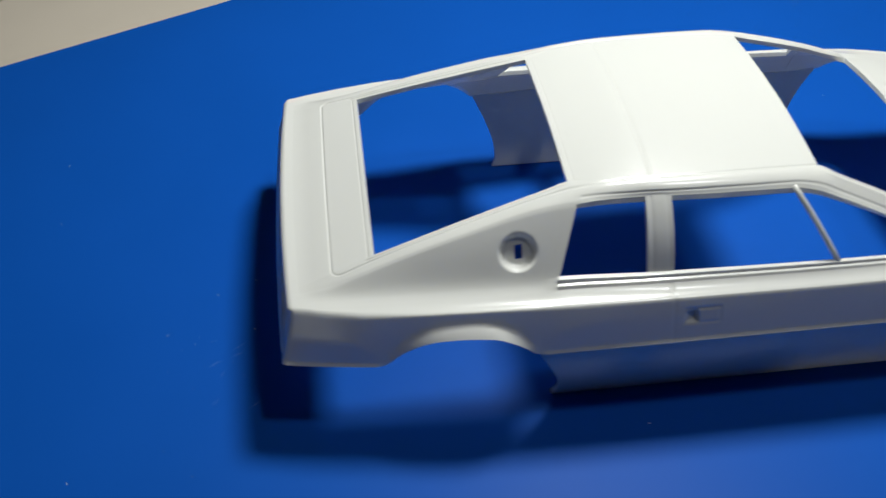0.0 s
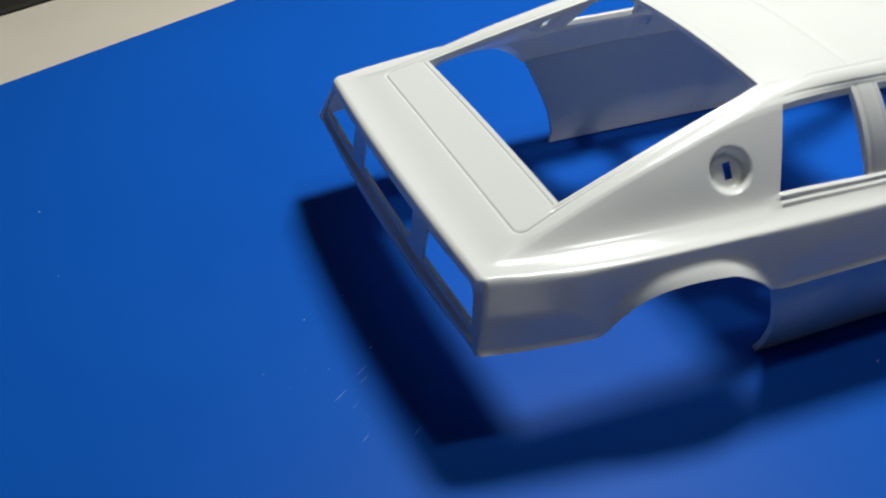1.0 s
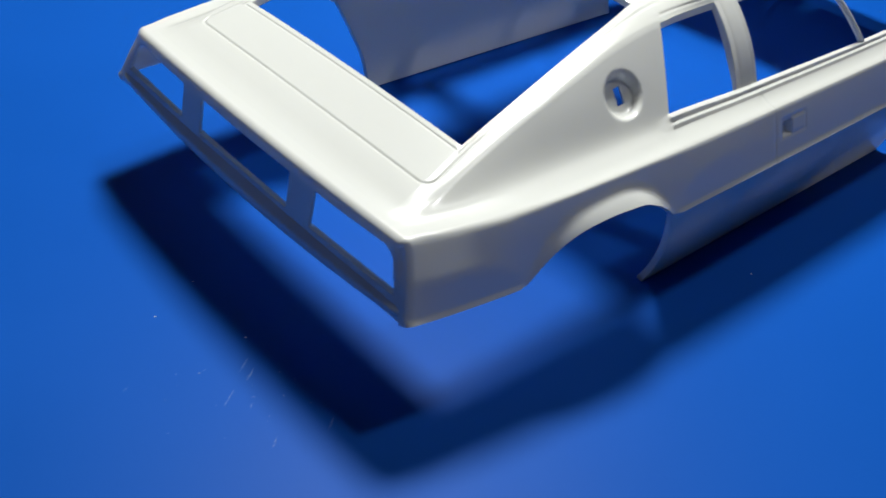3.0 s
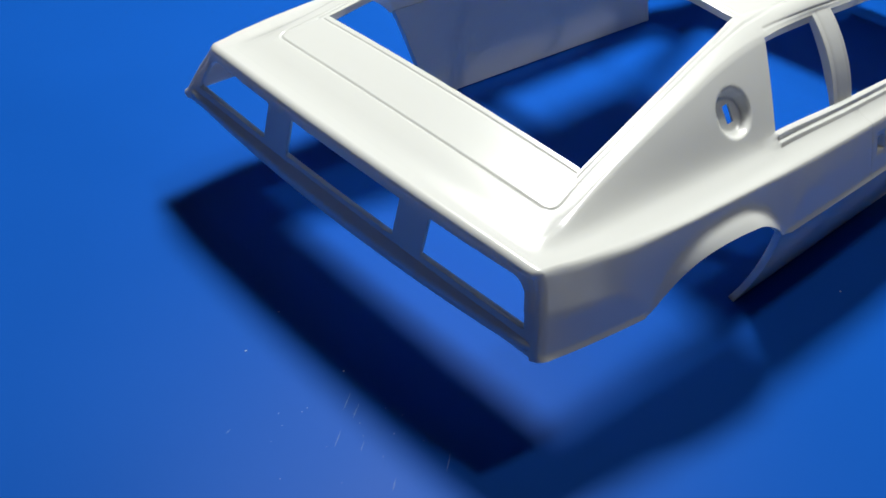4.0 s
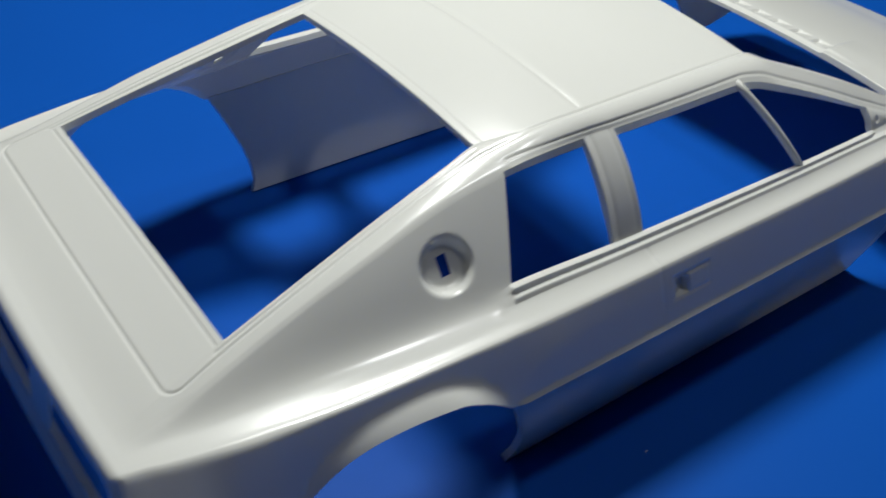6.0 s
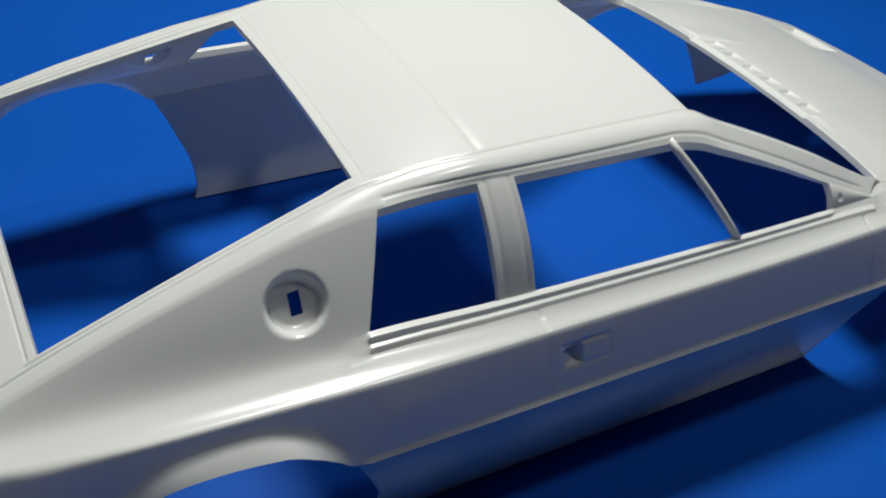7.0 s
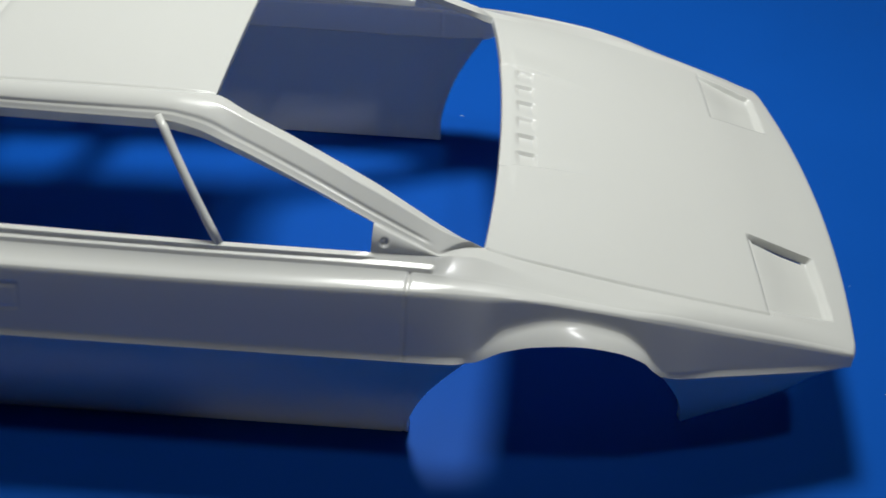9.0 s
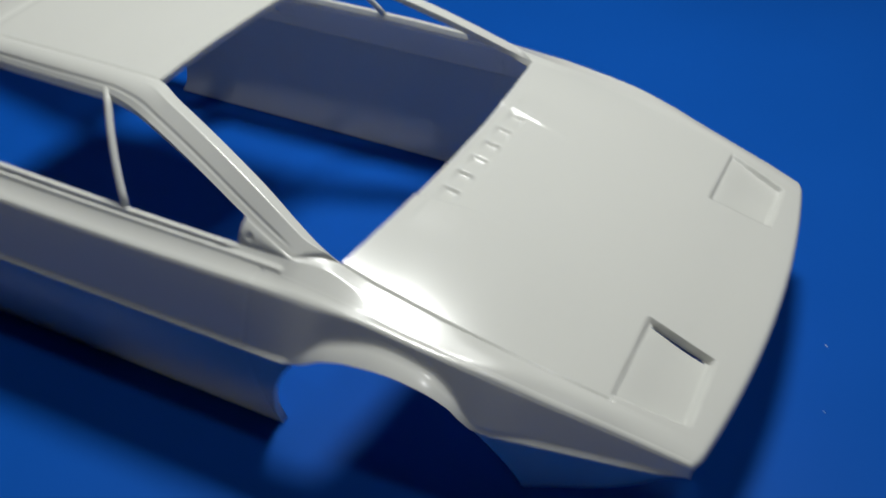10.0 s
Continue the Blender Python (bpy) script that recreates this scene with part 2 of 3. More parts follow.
ROUND = [0, 0.5, [(2.1, 1.5), (9, 1.2), (16, 0.5), (34, 0.45), (47, 0.5), (53, 0.3), (117, 0.3), (121, 0.5), (165, 0.9)], [(2.1, 1.6), (12, 1.6), (24, 2.6), (40, 2.8), (48.5, 1.0), (49.2, 0.05), (116, 0.05), (118, 0.14), (125, 0.14), (128, 0.8), (165, 1.1)],
         [(2.1, 0.7), (10, 1.4), (20, 2.0), (44, 2.0), (49, 0.2), (113, 0.2), (117, 0.3), (126, 0.3), (131, 0.6), (165, 0.5)], [(2.1, 0.9), (4, 0.95), (10, 1.1), (16, 1.1), (26, 0.6), (60, 0.75), (112, 0.8), (122, 0.8), (130, 0.35), (165, 0.3)],
         [(2.1, 0.8), (15, 0.8), (19, 0.3), (22, 1.1), (40, 1.1), (44, 0.3), (50, 0.8), (115, 0.8), (121, 0.3), (126, 0.9), (138, 0.9), (142, 0.2), (165, 0.2)], 0]
BULGE = [0, [(2.1, 0.0), (12, 0.0), (24, 0.12), (40, 0.2), (50, 0.35), (60, 0.45), (90, 0.55), (96, 0.85), (111, 0.85), (118, 0.75), (121.8, 0.35), (122.2, 0.0), (165, 0.0)], [(2.1, 0.0), (25, 0.1), (42, 0.25), (50, 0.12), (53, 0.35), (65, 0.8), (95, 0.7), (112, 0.3), (120, 0.0), (165, 0.0)],
         0, [(2.1, 0.0), (20, -0.05), (50, -0.15), (70, -0.22), (108, -0.2), (117, -0.16), (120, -0.06), (125, -0.05), (128, 0.0), (131, 0.08), (165, 0.05)], 0, [(2.1, 0), (18.9, 0), (23, 0.1), (40, 0.1), (44, 0), (121.9, 0), (125, 0.1), (138, 0.1), (142.8, 0), (165, 0)]]
NROW = [130, 24, 30, 36, 14, 20, 28]
THICK = 1.05
GLASS_R, LID, ROOF_R, ROOF_F, COWL = 18.5, 11.6, 50.0, 92.6, 122.2
# the stepped ledges under the side windows: share of the way, across and down
STEP_T = np.interp(np.linspace(0, 1, 37), np.linspace(0, 1, 19), [0, 0.06, 0.17, 0.25, 0.29, 0.33, 0.38, 0.43, 0.47, 0.51, 0.58, 0.66, 0.71, 0.75, 0.79, 0.85, 0.92, 0.97, 1.0])
TWO_STEPS = ([0, 0.25, 0.33, 0.43, 0.51, 0.71, 0.79, 1], [0, 0.40, 0.45, 0.51, 0.56, 0.80, 0.86, 1], [0, 0.03, 0.10, 0.46, 0.52, 0.58, 0.66, 1])
ONE_STEP = ([0, 0.43, 0.51, 0.71, 0.79, 1], [0, 0.36, 0.46, 0.80, 0.86, 1], [0, 0.42, 0.50, 0.58, 0.66, 1])


def stations():
    """Places along the car, closer where something is engraved."""
    marks = [2.1, LID, GLASS_R, 18.9, 41.25, 42.45, 44.0, 49.65, 49.85, ROOF_R, 62.8, 63.45, 63.6, 63.75, 64.35, 64.5, 64.65, 66.15, 66.3, 66.45, 67.0, ROOF_F, 110.6, 114.75, 114.9, 115.05, 117.3, 121.9, COWL, 142.8, 155.05, 155.2, 155.35, 165.1]
    fine = [(2.1, 3.3, 0.08), (3.3, 5.0, 0.3), (10.4, 14.2, 0.14), (37.8, 46.5, 0.3), (67.0, 75.0, 0.22), (88.0, 97.0, 0.5), (17.4, 18.0, 0.1), (50.7, 51.3, 0.1), (111.2, 113.4, 0.14), (114.0, 116.4, 0.4), (116.4, 121.7, 0.16), (121.7, 125.6, 0.3), (125.6, 129.0, 0.2), (153.5, 164.0, 0.25), (164.0, 165.1, 0.12)]
    out = [marks[0]]
    for a, b in zip(marks, marks[1:]):
        x = a
        while True:
            step = min([s for p, q, s in fine if p - 1e-6 <= x < q - 1e-6] + [0.9])
            nxt = x + step
            for p, q, s in fine:
                if x < p - 1e-6 < nxt:
                    nxt = p
            if nxt > b - 0.45 * step:
                break
            out.append(nxt)
            x = nxt
        out.append(b)
    return np.array(out)


def per_station(v, u):
    return curve(v, u) if isinstance(v, list) else np.full(len(u), float(v))


U = stations()
NU = len(U)
ctrl = np.zeros((8, NU, 3))
for k, keys in enumerate((K0, K1, K2, K3, K4, K5, K6, K7)):
    ctrl[k, :, 1] = curve([(a, b) for a, b, c in keys], U)
    ctrl[k, :, 2] = curve([(a, c) for a, b, c in keys], U)
    ctrl[k, :, 0] = U + (curve(SHIFT[k], U) if k in SHIFT else (curve(SHIFT[1], U) if k == 0 else 0))

rows, rowseg = [], []
for k in range(7):
    n = NROW[k]
    p, q = ctrl[k], ctrl[k + 1]
    seg = np.linalg.norm((q - p)[:, 1:], axis=1) + 1e-6
    for j in range(n + (k == 6)):
        t = STEP_T[j] if k == 3 else j / n - 0.12 * math.sin(2 * math.pi * j / n) if k == 5 else j / n
        base = p + (q - p) * t
        if k == 0:
            base = p + (q - p) * t
            base[:, 2] = q[:, 2] + (p[:, 2] - q[:, 2]) * (1 - t * t)
        else:
            if t <= 0.5:
                c, other, ahead, r, tt = p, ctrl[k - 1], q, per_station(ROUND[k], U), t
            else:
                c, other, ahead, r, tt = q, ctrl[min(k + 2, 7)], p, per_station(ROUND[k + 1], U), 1 - t
            lo = np.linalg.norm((other - c)[:, 1:], axis=1) + 1e-6
            a_next = np.clip(r / seg, 1e-4, 0.5)
            a_prev = np.clip(r / lo, 1e-4, 0.5)
            tau = 0.5 + 0.5 * np.minimum(tt / a_next, 1)
            A, B = c + (other - c) * a_prev[:, None], c + (ahead - c) * a_next[:, None]
            bez = ((1 - tau) ** 2)[:, None] * A + (2 * tau * (1 - tau))[:, None] * c + (tau ** 2)[:, None] * B
            if r.max() > 0:
                base = np.where((tt < a_next)[:, None], bez, base)
            if k == 3:
                for (st, sy, sz), w_ in ((TWO_STEPS, smooth(49.65, 49.85, U) * (1 - smooth(110.2, 110.6, U))), (ONE_STEP, smooth(110.2, 110.6, U) * (1 - smooth(117.0, 117.4, U)))):
                    stepped = np.stack([base[:, 0], p[:, 1] + (q - p)[:, 1] * np.interp(t, st, sy), p[:, 2] + (q - p)[:, 2] * np.interp(t, st, sz)], 1)
                    base = base + (stepped - base) * w_[:, None]
            bul = per_station(BULGE[k], U)
            if bul.any():
                d = q - p
                nrm = np.stack([0 * seg, -d[:, 2], d[:, 1]], 1) / seg[:, None]
                nrm *= np.sign(nrm[:, 1] + nrm[:, 2])[:, None]
                ridge = smooth(91, 96, U) if k == 1 else 0 * U
                bul = bul * (1 - smooth(-0.2, 0.2, U - (122.3 - 4.8 * t))) if k == 1 else bul
                tent = min(t / 0.2917, (1 - t) / 0.7083)
                base = base + nrm * (bul * (4 * t * (1 - t) * (1 - ridge) + tent * ridge))[:, None]
        rows.append(base)
        rowseg.append(k)
G = np.stack(rows, 1)  # station, row, xyz
# the rows of the bonnet follow the inner edge of the headlamp pods
N_TOP = NROW[0]
POD = N_TOP // 2
tt = np.arange(N_TOP + 1) / N_TOP
pin_u = 13.9 + (U - 155) * 0.12
y1 = ctrl[1][:, 1]
wt = smooth(146, 153.5, U)
tp = 0.5 * (1 - wt) + wt * pin_u / y1
flat_ = 0.7 * smooth(119, 124, U) * (1 - smooth(138, 150, U))
for j in range(N_TOP + 1):
    t_ = np.where(tt[j] <= 0.5, tt[j] / 0.5 * tp, tp + (tt[j] - 0.5) / 0.5 * (1 - tp))
    G[:, j, 1] = t_ * y1
    G[:, j, 2] = ctrl[1][:, 2] + (ctrl[0][:, 2] - ctrl[1][:, 2]) * (1 - t_ ** 2 * (1 - flat_) - t_ ** 5 * flat_)
NR = G.shape[1]
rowseg = np.array(rowseg)
S3, S5 = int(np.argmax(rowseg == 3)), int(np.argmax(rowseg == 5))
keep = smooth(44.0, 48.5, U)[:, None, None]
fade = np.clip(np.minimum(np.arange(S3 - 20, S5 - 6) - (S3 - 21), S5 - 6 - np.arange(S3 - 20, S5 - 6)) / 12, 0, 1)[None, :, None] * (1 - keep)
for turn in range(30):
    soft = G[:, S3 - 20:S5 - 6] * 0.5 + (G[:, S3 - 21:S5 - 7] + G[:, S3 - 19:S5 - 5]) * 0.25
    G[:, S3 - 20:S5 - 6] += (soft - G[:, S3 - 20:S5 - 6]) * fade
START = [int(np.argmax(rowseg == k)) for k in range(7)] + [NR - 1]
# bowed plan of tail, screen and nose
half = ctrl[5, :, 1][:, None]
G[:, :, 0] += curve(BOW, U)[:, None] * np.clip(1 - (G[:, :, 1] / half) ** 2, 0, 1)
# the tail leans: its top edge stands further forward than its foot
up_ = np.clip((G[:, :, 2] - ctrl[7][:, 2][:, None]) / (ctrl[5] - ctrl[7])[:, 2][:, None], 0, 1)
G[:, :, 0] += (1.8 * (1 - smooth(2.1, 10.0, U)))[:, None] * up_
# nose corners rounded in plan
G[:, :, 0] += 0.8 * smooth(146, 165.1, U)[:, None]
G[:, :, 0] -= smooth(159, 165.1, U)[:, None] * 0.5 * np.clip((G[:, :, 1] - 27.9) / 2.5, 0, 1) ** 2
# tail corners rounded in plan
G[:, :, 0] += (1 - smooth(2.1, 6.5, U))[:, None] * 0.7 * np.clip((np.arange(NR)[None, :] - START[4]) / (START[5] + 9 - START[4]), 0, 1) ** 2 * (0.2 + 0.8 * up_)
# rounded rear and front edges
tang = np.gradient(G, axis=1)
ring_n = np.stack([-tang[:, :, 2], tang[:, :, 1]], 2)
ring_n /= np.maximum(np.linalg.norm(ring_n, axis=2, keepdims=True), 1e-9)
for edge, r, sign in ((2.1, 1.1, 1), (165.1, 0.5, -1)):
    d = np.clip(1 - sign * (U - edge) / r, 0, 1)
    drop = (r * (1 - np.sqrt(np.clip(1 - d * d, 0, 1)))) * 0.9
    if sign > 0:
        G[:, :, 1] -= 0.85 * drop[:, None] * ring_n[:, :, 0]
        G[:, :, 2] -= drop[:, None] * ring_n[:, :, 1]
    else:
        G[:, :, 2] -= drop[:, None] * (1 - smooth(START[4], START[6], np.arange(NR)))[None, :]
# the lower edge turns out in a small lip between the wheel arches
lipw = (1 - smooth(17.6, 18.9, U)) + 0.8 * smooth(142.8, 144.5, U) * (1 - smooth(161, 165, U)) + smooth(44.0, 45.5, U) * (1 - smooth(120.3, 121.9, U))
up = G[:, :, 2] - ctrl[7][:, 2][:, None]
G[:, :, 1] += 0.3 * lipw[:, None] * np.clip(1 - up / 0.55, 0, 1) ** 1.5 * (rowseg == 6)


def grid_normals(g):
    du, dv = np.gradient(g, axis=0), np.gradient(g, axis=1)
    n = np.cross(dv, du)
    ln = np.linalg.norm(n, axis=2, keepdims=True)
    n = n / np.maximum(ln, 1e-9)
    n *= np.where((n[:, :, 1:2] * 0.6 + n[:, :, 2:3]) < 0, -1, 1)
    return n


N0 = grid_normals(G)
# the inside of the shell is plainer than its outside
pad = np.concatenate([G[:, 12:0:-1] * np.array([1, -1, 1]), G, np.repeat(G[:, -1:], 12, 1)], 1)
G_IN = sum(pad[:, i:i + NR] for i in range(25)) / 25
G_IN[:, -5:] = G[:, -5:]
low_ = smooth(START[5] + 8, START[6] + 2, np.arange(NR))[None, :, None]
G_IN = (G_IN - grid_normals(G_IN) * THICK) * (1 - low_) + (G - np.array([0, 0.9, 0.3])) * low_
for j in range(START[3], START[4] + 1):
    t_ = (j - START[3]) / NROW[3]
    line_ = G[:, START[3]] * (1 - t_) + G[:, START[4]] * t_ - np.array([0, 0.35, 0.95])
    G_IN[:, j] += (line_ - G_IN[:, j]) * (smooth(49.65, 49.85, U) * (1 - smooth(116, 117, U)))[:, None]
j0, j1 = START[4] - 8, START[5] + 13
for turn in range(60):
    G_IN[:, j0:j1] = G_IN[:, j0:j1] * 0.5 + (G_IN[:, j0 - 1:j1 - 1] + G_IN[:, j0 + 1:j1 + 1]) * 0.25
X, Y, Z = G[:, :, 0], G[:, :, 1], G[:, :, 2]
UU = np.repeat(U[:, None], NR, 1)
SEG = np.repeat(rowseg[None, :], NU, 0)
ROWI = np.repeat(np.arange(NR)[None, :], NU, 0)
D = np.zeros((NU, NR))


def groove(dist, width, depth):
    return depth * np.clip(1 - np.abs(dist) / width, 0, 1)


top = SEG == 0
D += groove(UU - 64.5, 0.2, 0.22) * top * (Y < 20.5)
# the lid line: across the deck, round a corner, and up beside the rear window
lid_row = START[1] + 9
lid_y = G[:, lid_row, 1][:, None]
ex, ey = UU - LID, lid_y - Y
cr_ = 1.7
dist = np.where((ex < cr_) & (ey < cr_), cr_ - np.sqrt((cr_ - ex) ** 2 + (cr_ - ey) ** 2), np.minimum(ex, ey))
D += groove(dist, 0.2, 0.19) * (1 - smooth(48, 49, UU)) * (ROWI < START[2] - 2)
D += groove(UU - 66.3, 0.16, 0.13) * ((SEG >= 4) | (SEG == 2)) + groove(UU - 63.6, 0.16, 0.18) * (SEG == 2)
D += groove(UU - 114.9, 0.16, 0.2) * (SEG >= 4)
D += groove(UU - 155.2, 0.16, 0.13) * top * (Y > 14.2)
# the gap beside the roof carries on from the lid line
D += groove(ROWI - START[1] - 9 * (1 - smooth(50, 60, UU)), 1.5, 0.15) * (UU > 48) * (UU < ROOF_F)
D += groove(ROWI - START[1] - 4, 1.6, 0.2) * (UU > 17) * (1 - smooth(47.5, 50, UU))
# surround of the side windows, set back behind a groove under the rail
band = (UU > ROOF_R - 1) & (UU < 117.3) & (SEG == 1)
D += (0.06 * smooth(-6.5, -5.5, ROWI - START[2]) + groove(ROWI - START[2] + 5.2, 1.2, 0.1)) * band * (1 - smooth(114.8, 117.2, UU)) * smooth(50.3, 51.6, UU)
D += groove(UU - 122.5 + 4.8 * (ROWI - START[1]) / NROW[1], 0.2, 0.05) * (SEG == 1)
# chamfer at the foot of the windscreen
D += 0.35 * top * (1 - smooth(122.4, 123.4, UU)) * (UU >= COWL) * (1 - smooth(12.6, 13.3, Y))
# filler dish in the quarter panel
FX, FY, FZ = 41.7, 27.35, 29.6
rr = np.sqrt((X - FX) ** 2 + (Y - FY) ** 2 + (Z - FZ) ** 2)
D += 1.35 * (1 - smooth(2.35, 3.15, rr)) * (SEG == 2)
# door handle: a flap in a frame with an open pit behind it
hand = (SEG >= 5) & (UU > 66.6)
inside = np.minimum(np.minimum(X - 68.0, 74.0 - X), np.minimum(Z - 19.9, 22.35 - Z))
D += groove(inside, 0.3, 0.13) * hand + groove(Z - 22.35, 0.3, 0.14) * smooth(67.8, 68.1, X) * (1 - smooth(73.8, 74.2, X)) * hand
D += (0.5 + 0.5 * smooth(68.4, 70.0, X)) * smooth(68.15, 68.4, X) * (1 - smooth(70.1, 70.4, X)) * smooth(19.95, 20.2, Z) * (1 - smooth(21.8, 22.1, Z)) * hand
# headlamp pods sunk in the bonnet, deepest along the inner and front edges
pout = 27.7 - (X - 155) * 0.22
pod = top * smooth(155.4, 155.8, X) * (1 - smooth(163.5, 163.9, X)) * (ROWI > POD) * (1 - smooth(pout - 0.35, pout, Y))
D += (0.42 + 0.3 * smooth(155.6, 160.5, X)) * pod + 0.15 * pod * (1 - smooth(15, 21, Y))
# dimple in the mirror corner
D += 0.35 * (1 - smooth(0.0, 0.58, np.sqrt((X - 112.2) ** 2 + (Z - 26.9) ** 2))) * (SEG == 2) * (UU > 110.6)
# fine line round the rear window
D += groove(UU - 17.7, 0.16, 0.08) * top + groove(UU - 51.0, 0.16, 0.05) * top - 0.05 * smooth(17.75, 17.9, UU) * (UU <= GLASS_R) * top
G = G - N0 * D[:, :, None]

# which cells are open
cu, cr = U[:-1] + np.diff(U) / 2, np.arange(NR - 1)
CU, CR = np.meshgrid(cu, cr, indexing="ij")
CS = rowseg[:-1][None, :].repeat(NU - 1, 0)
cx, cy, cz = [(G[:-1, :-1, i] + G[1:, :-1, i] + G[:-1, 1:, i] + G[1:, 1:, i]) / 4 for i in range(3)]
hole = (CS == 0) & (((CU > GLASS_R) & (CU < ROOF_R)) | ((CU > ROOF_F) & (CU < COWL)))
hole |= (CS == 2) & (((CU > ROOF_R) & (CU < 62.8)) | ((CU > 67.0) & (CU < 110.6)))
i_f = int(np.argmin(np.abs(cu - FX)))
f_rows = [j for j in range(START[2], START[3]) if abs(cz[i_f, j] - FZ + 0.8) < 0.95]
hole |= (np.abs(CU - FX - 0.15) < 0.6) & (CR >= f_rows[0]) & (CR <= f_rows[-1])
hole |= (CS == 0) & (cx > 156.1) & (cx < 162.8) & (CR >= POD + 1) & (CR < POD + 4)


def region(i, j):
    u, s = cu[i], rowseg[j]
    if s == 0:
        if u < GLASS_R:
            return "boot_lid" if u > LID else "rear_deck"
        if u < 110:
            return "roof"
        if 155.1 < u < 162.8 and POD < j and cy[i, j] < 27.6 - (u - 155) * 0.22:
            return "headlamp_pod"
        return "bonnet"
    if s == 1:
        if ROOF_R < u < 117.3 and j >= START[2] - 5:
            return "window_surround"
        if LID < u < ROOF_R and j < START[1] + 9:
            return "boot_lid" if u < GLASS_R else "window_lip"
        return "rear_deck" if u < LID else "roof_rail" if u < 92.6 else "windscreen_pillar" if u < 121.3 else "front_wing"
    if s == 2 and 62.8 < u < 67:
        return "door_pillar"
    if s == 2 and 110 < u < 117.3:
        return "mirror_corner"
    if s == 2 and rr[i, j] < 3.2:
        return "filler_dish"
    if s == 3 and 49.75 < u < 116.8:
        return "window_ledge"
    if s >= 5 and 67.5 < u < 74.5 and 19.4 < cz[i, j] < 22.7:
        return "door_handle"
    if s == 6 and (18.9 < u < 44 or 121.9 < u < 142.8):
        return "wheel_arch_flare_rear" if u < 60 else "wheel_arch_flare"
    if u < 66.3:
        return "quarter_panel"
    return "door" if u < 114.9 else "front_wing"


def shell(name, faces, P, N, parent, label, edge_of, thick=THICK, mat=PLASTIC, inner=None):
    """One part of the shell: outer skin, inner skin, and a rounded wall along the real edges."""
    used = sorted({i for f in faces for i in f})
    at = {v: i for i, v in enumerate(used)}
    n = len(used)
    inner = P - N * thick if inner is None else inner
    pts = [tuple(P[v] * MM) for v in used] + [tuple(inner[v] * MM) for v in used]
    nor = [tuple(N[v]) for v in used] + [tuple(-N[v]) for v in used]
    polys, walls, way = [], [], {}
    for f in faces:
        g = [at[v] for v in f]
        polys.append(g)
        polys.append([i + n for i in reversed(g)])
        for a, b in zip(f, f[1:] + f[:1]):
            if edge_of[(min(a, b), max(a, b))] == 1:
                w = np.cross(inner[a] - P[a] + inner[b] - P[b], P[b] - P[a])
                w = w / (np.linalg.norm(w) + 1e-9)
                walls.append((a, b))
                for v in (a, b):
                    way[v] = way.get(v, 0) + w
    mid_ = {}
    for v, w in way.items():
        w = w / (np.linalg.norm(w) + 1e-9)
        mid_[v] = len(pts)
        for deep in (0.15, 0.9):
            pts.append(tuple((P[v] + (inner[v] - P[v]) * deep + w * 0.07) * MM))
            nor.append(tuple(w))
    for a, b in walls:
        p, q = mid_[a], mid_[b]
        polys += [[at[b], at[a], p, q], [q, p, p + 1, q + 1], [q + 1, p + 1, at[a] + n, at[b] + n]]
    mesh = bpy.data.meshes.new(name)
    mesh.from_pydata(pts, [], polys)
    mesh.polygons.foreach_set("use_smooth", [True] * len(mesh.polygons))
    mesh.materials.append(mat)
    mesh.normals_split_custom_set_from_vertices(nor)
    ob = new(name, mesh)
    if parent:
        ob.parent = parent
    return tagged(ob, label)


def vertex_normals(P, F):
    f = np.array(F)
    n = np.cross(P[f[:, 2]] - P[f[:, 0]], P[f[:, 3]] - P[f[:, 1]])
    out = np.zeros_like(P)
    for i in range(4):
        np.add.at(out, f[:, i], n)
    return out / np.maximum(np.linalg.norm(out, axis=1, keepdims=True), 1e-12)


def edges_of(F):
    count = {}
    for f in F:
        for a, b in zip(f, f[1:] + f[:1]):
            key = (min(a, b), max(a, b))
            count[key] = count.get(key, 0) + 1
    return count


car = tagged(new("model_car_body"), "glossy white unpainted plastic sports car body shell on the mat", "model car")

# both halves in one net: the right side (y < 0), the middle, the left side
louvre = []
for side in (-1, 1):
    ysign, sink = side * G[:, :, 1], np.zeros((NU, NR))
    for yv in (-9.3, -5.25, -1.1, 3.05, 7.25, 11.6):
        back = yv - ysign
        sink += 0.43 * smooth(-0.1, 0.12, back) * np.clip(1 - back / 3.2, 0, 1) * smooth(126.4, 126.6, X) * (1 - smooth(128.5, 129.0, X)) * (SEG == 0)
    # a faint fold runs forward from the outermost louvre, and the gap beside the bonnet is deeper on the right
    fold = Y - 12.6 + 0.17 * (X - 126.0)
    sink -= 0.26 * smooth(-0.2, 0.2, fold) * (1 - smooth(0.2, 7.0, fold)) * smooth(125.6, 126.2, X) * (1 - smooth(127.0, 138.0, X)) * (SEG == 0)
    sink += (0.2 if side < 0 else 0.0) * ((ROWI >= START[1]) & (ROWI <= START[1] + 2)) * ((UU > COWL) & (UU < 155.3))
    louvre.append(N0 * sink[:, :, None])
right = (G - louvre[0]) * np.array([1, -1, 1])
left_ = G - louvre[1]
P = np.concatenate([right.reshape(-1, 3), left_[:, 1:, :].reshape(-1, 3)])
offset = NU * NR
P_IN = np.concatenate([(G_IN * np.array([1, -1, 1])).reshape(-1, 3), G_IN[:, 1:, :].reshape(-1, 3)])


def vid(i, j, left):
    if not left or j == 0:
        return i * NR + j
    return offset + i * (NR - 1) + j - 1


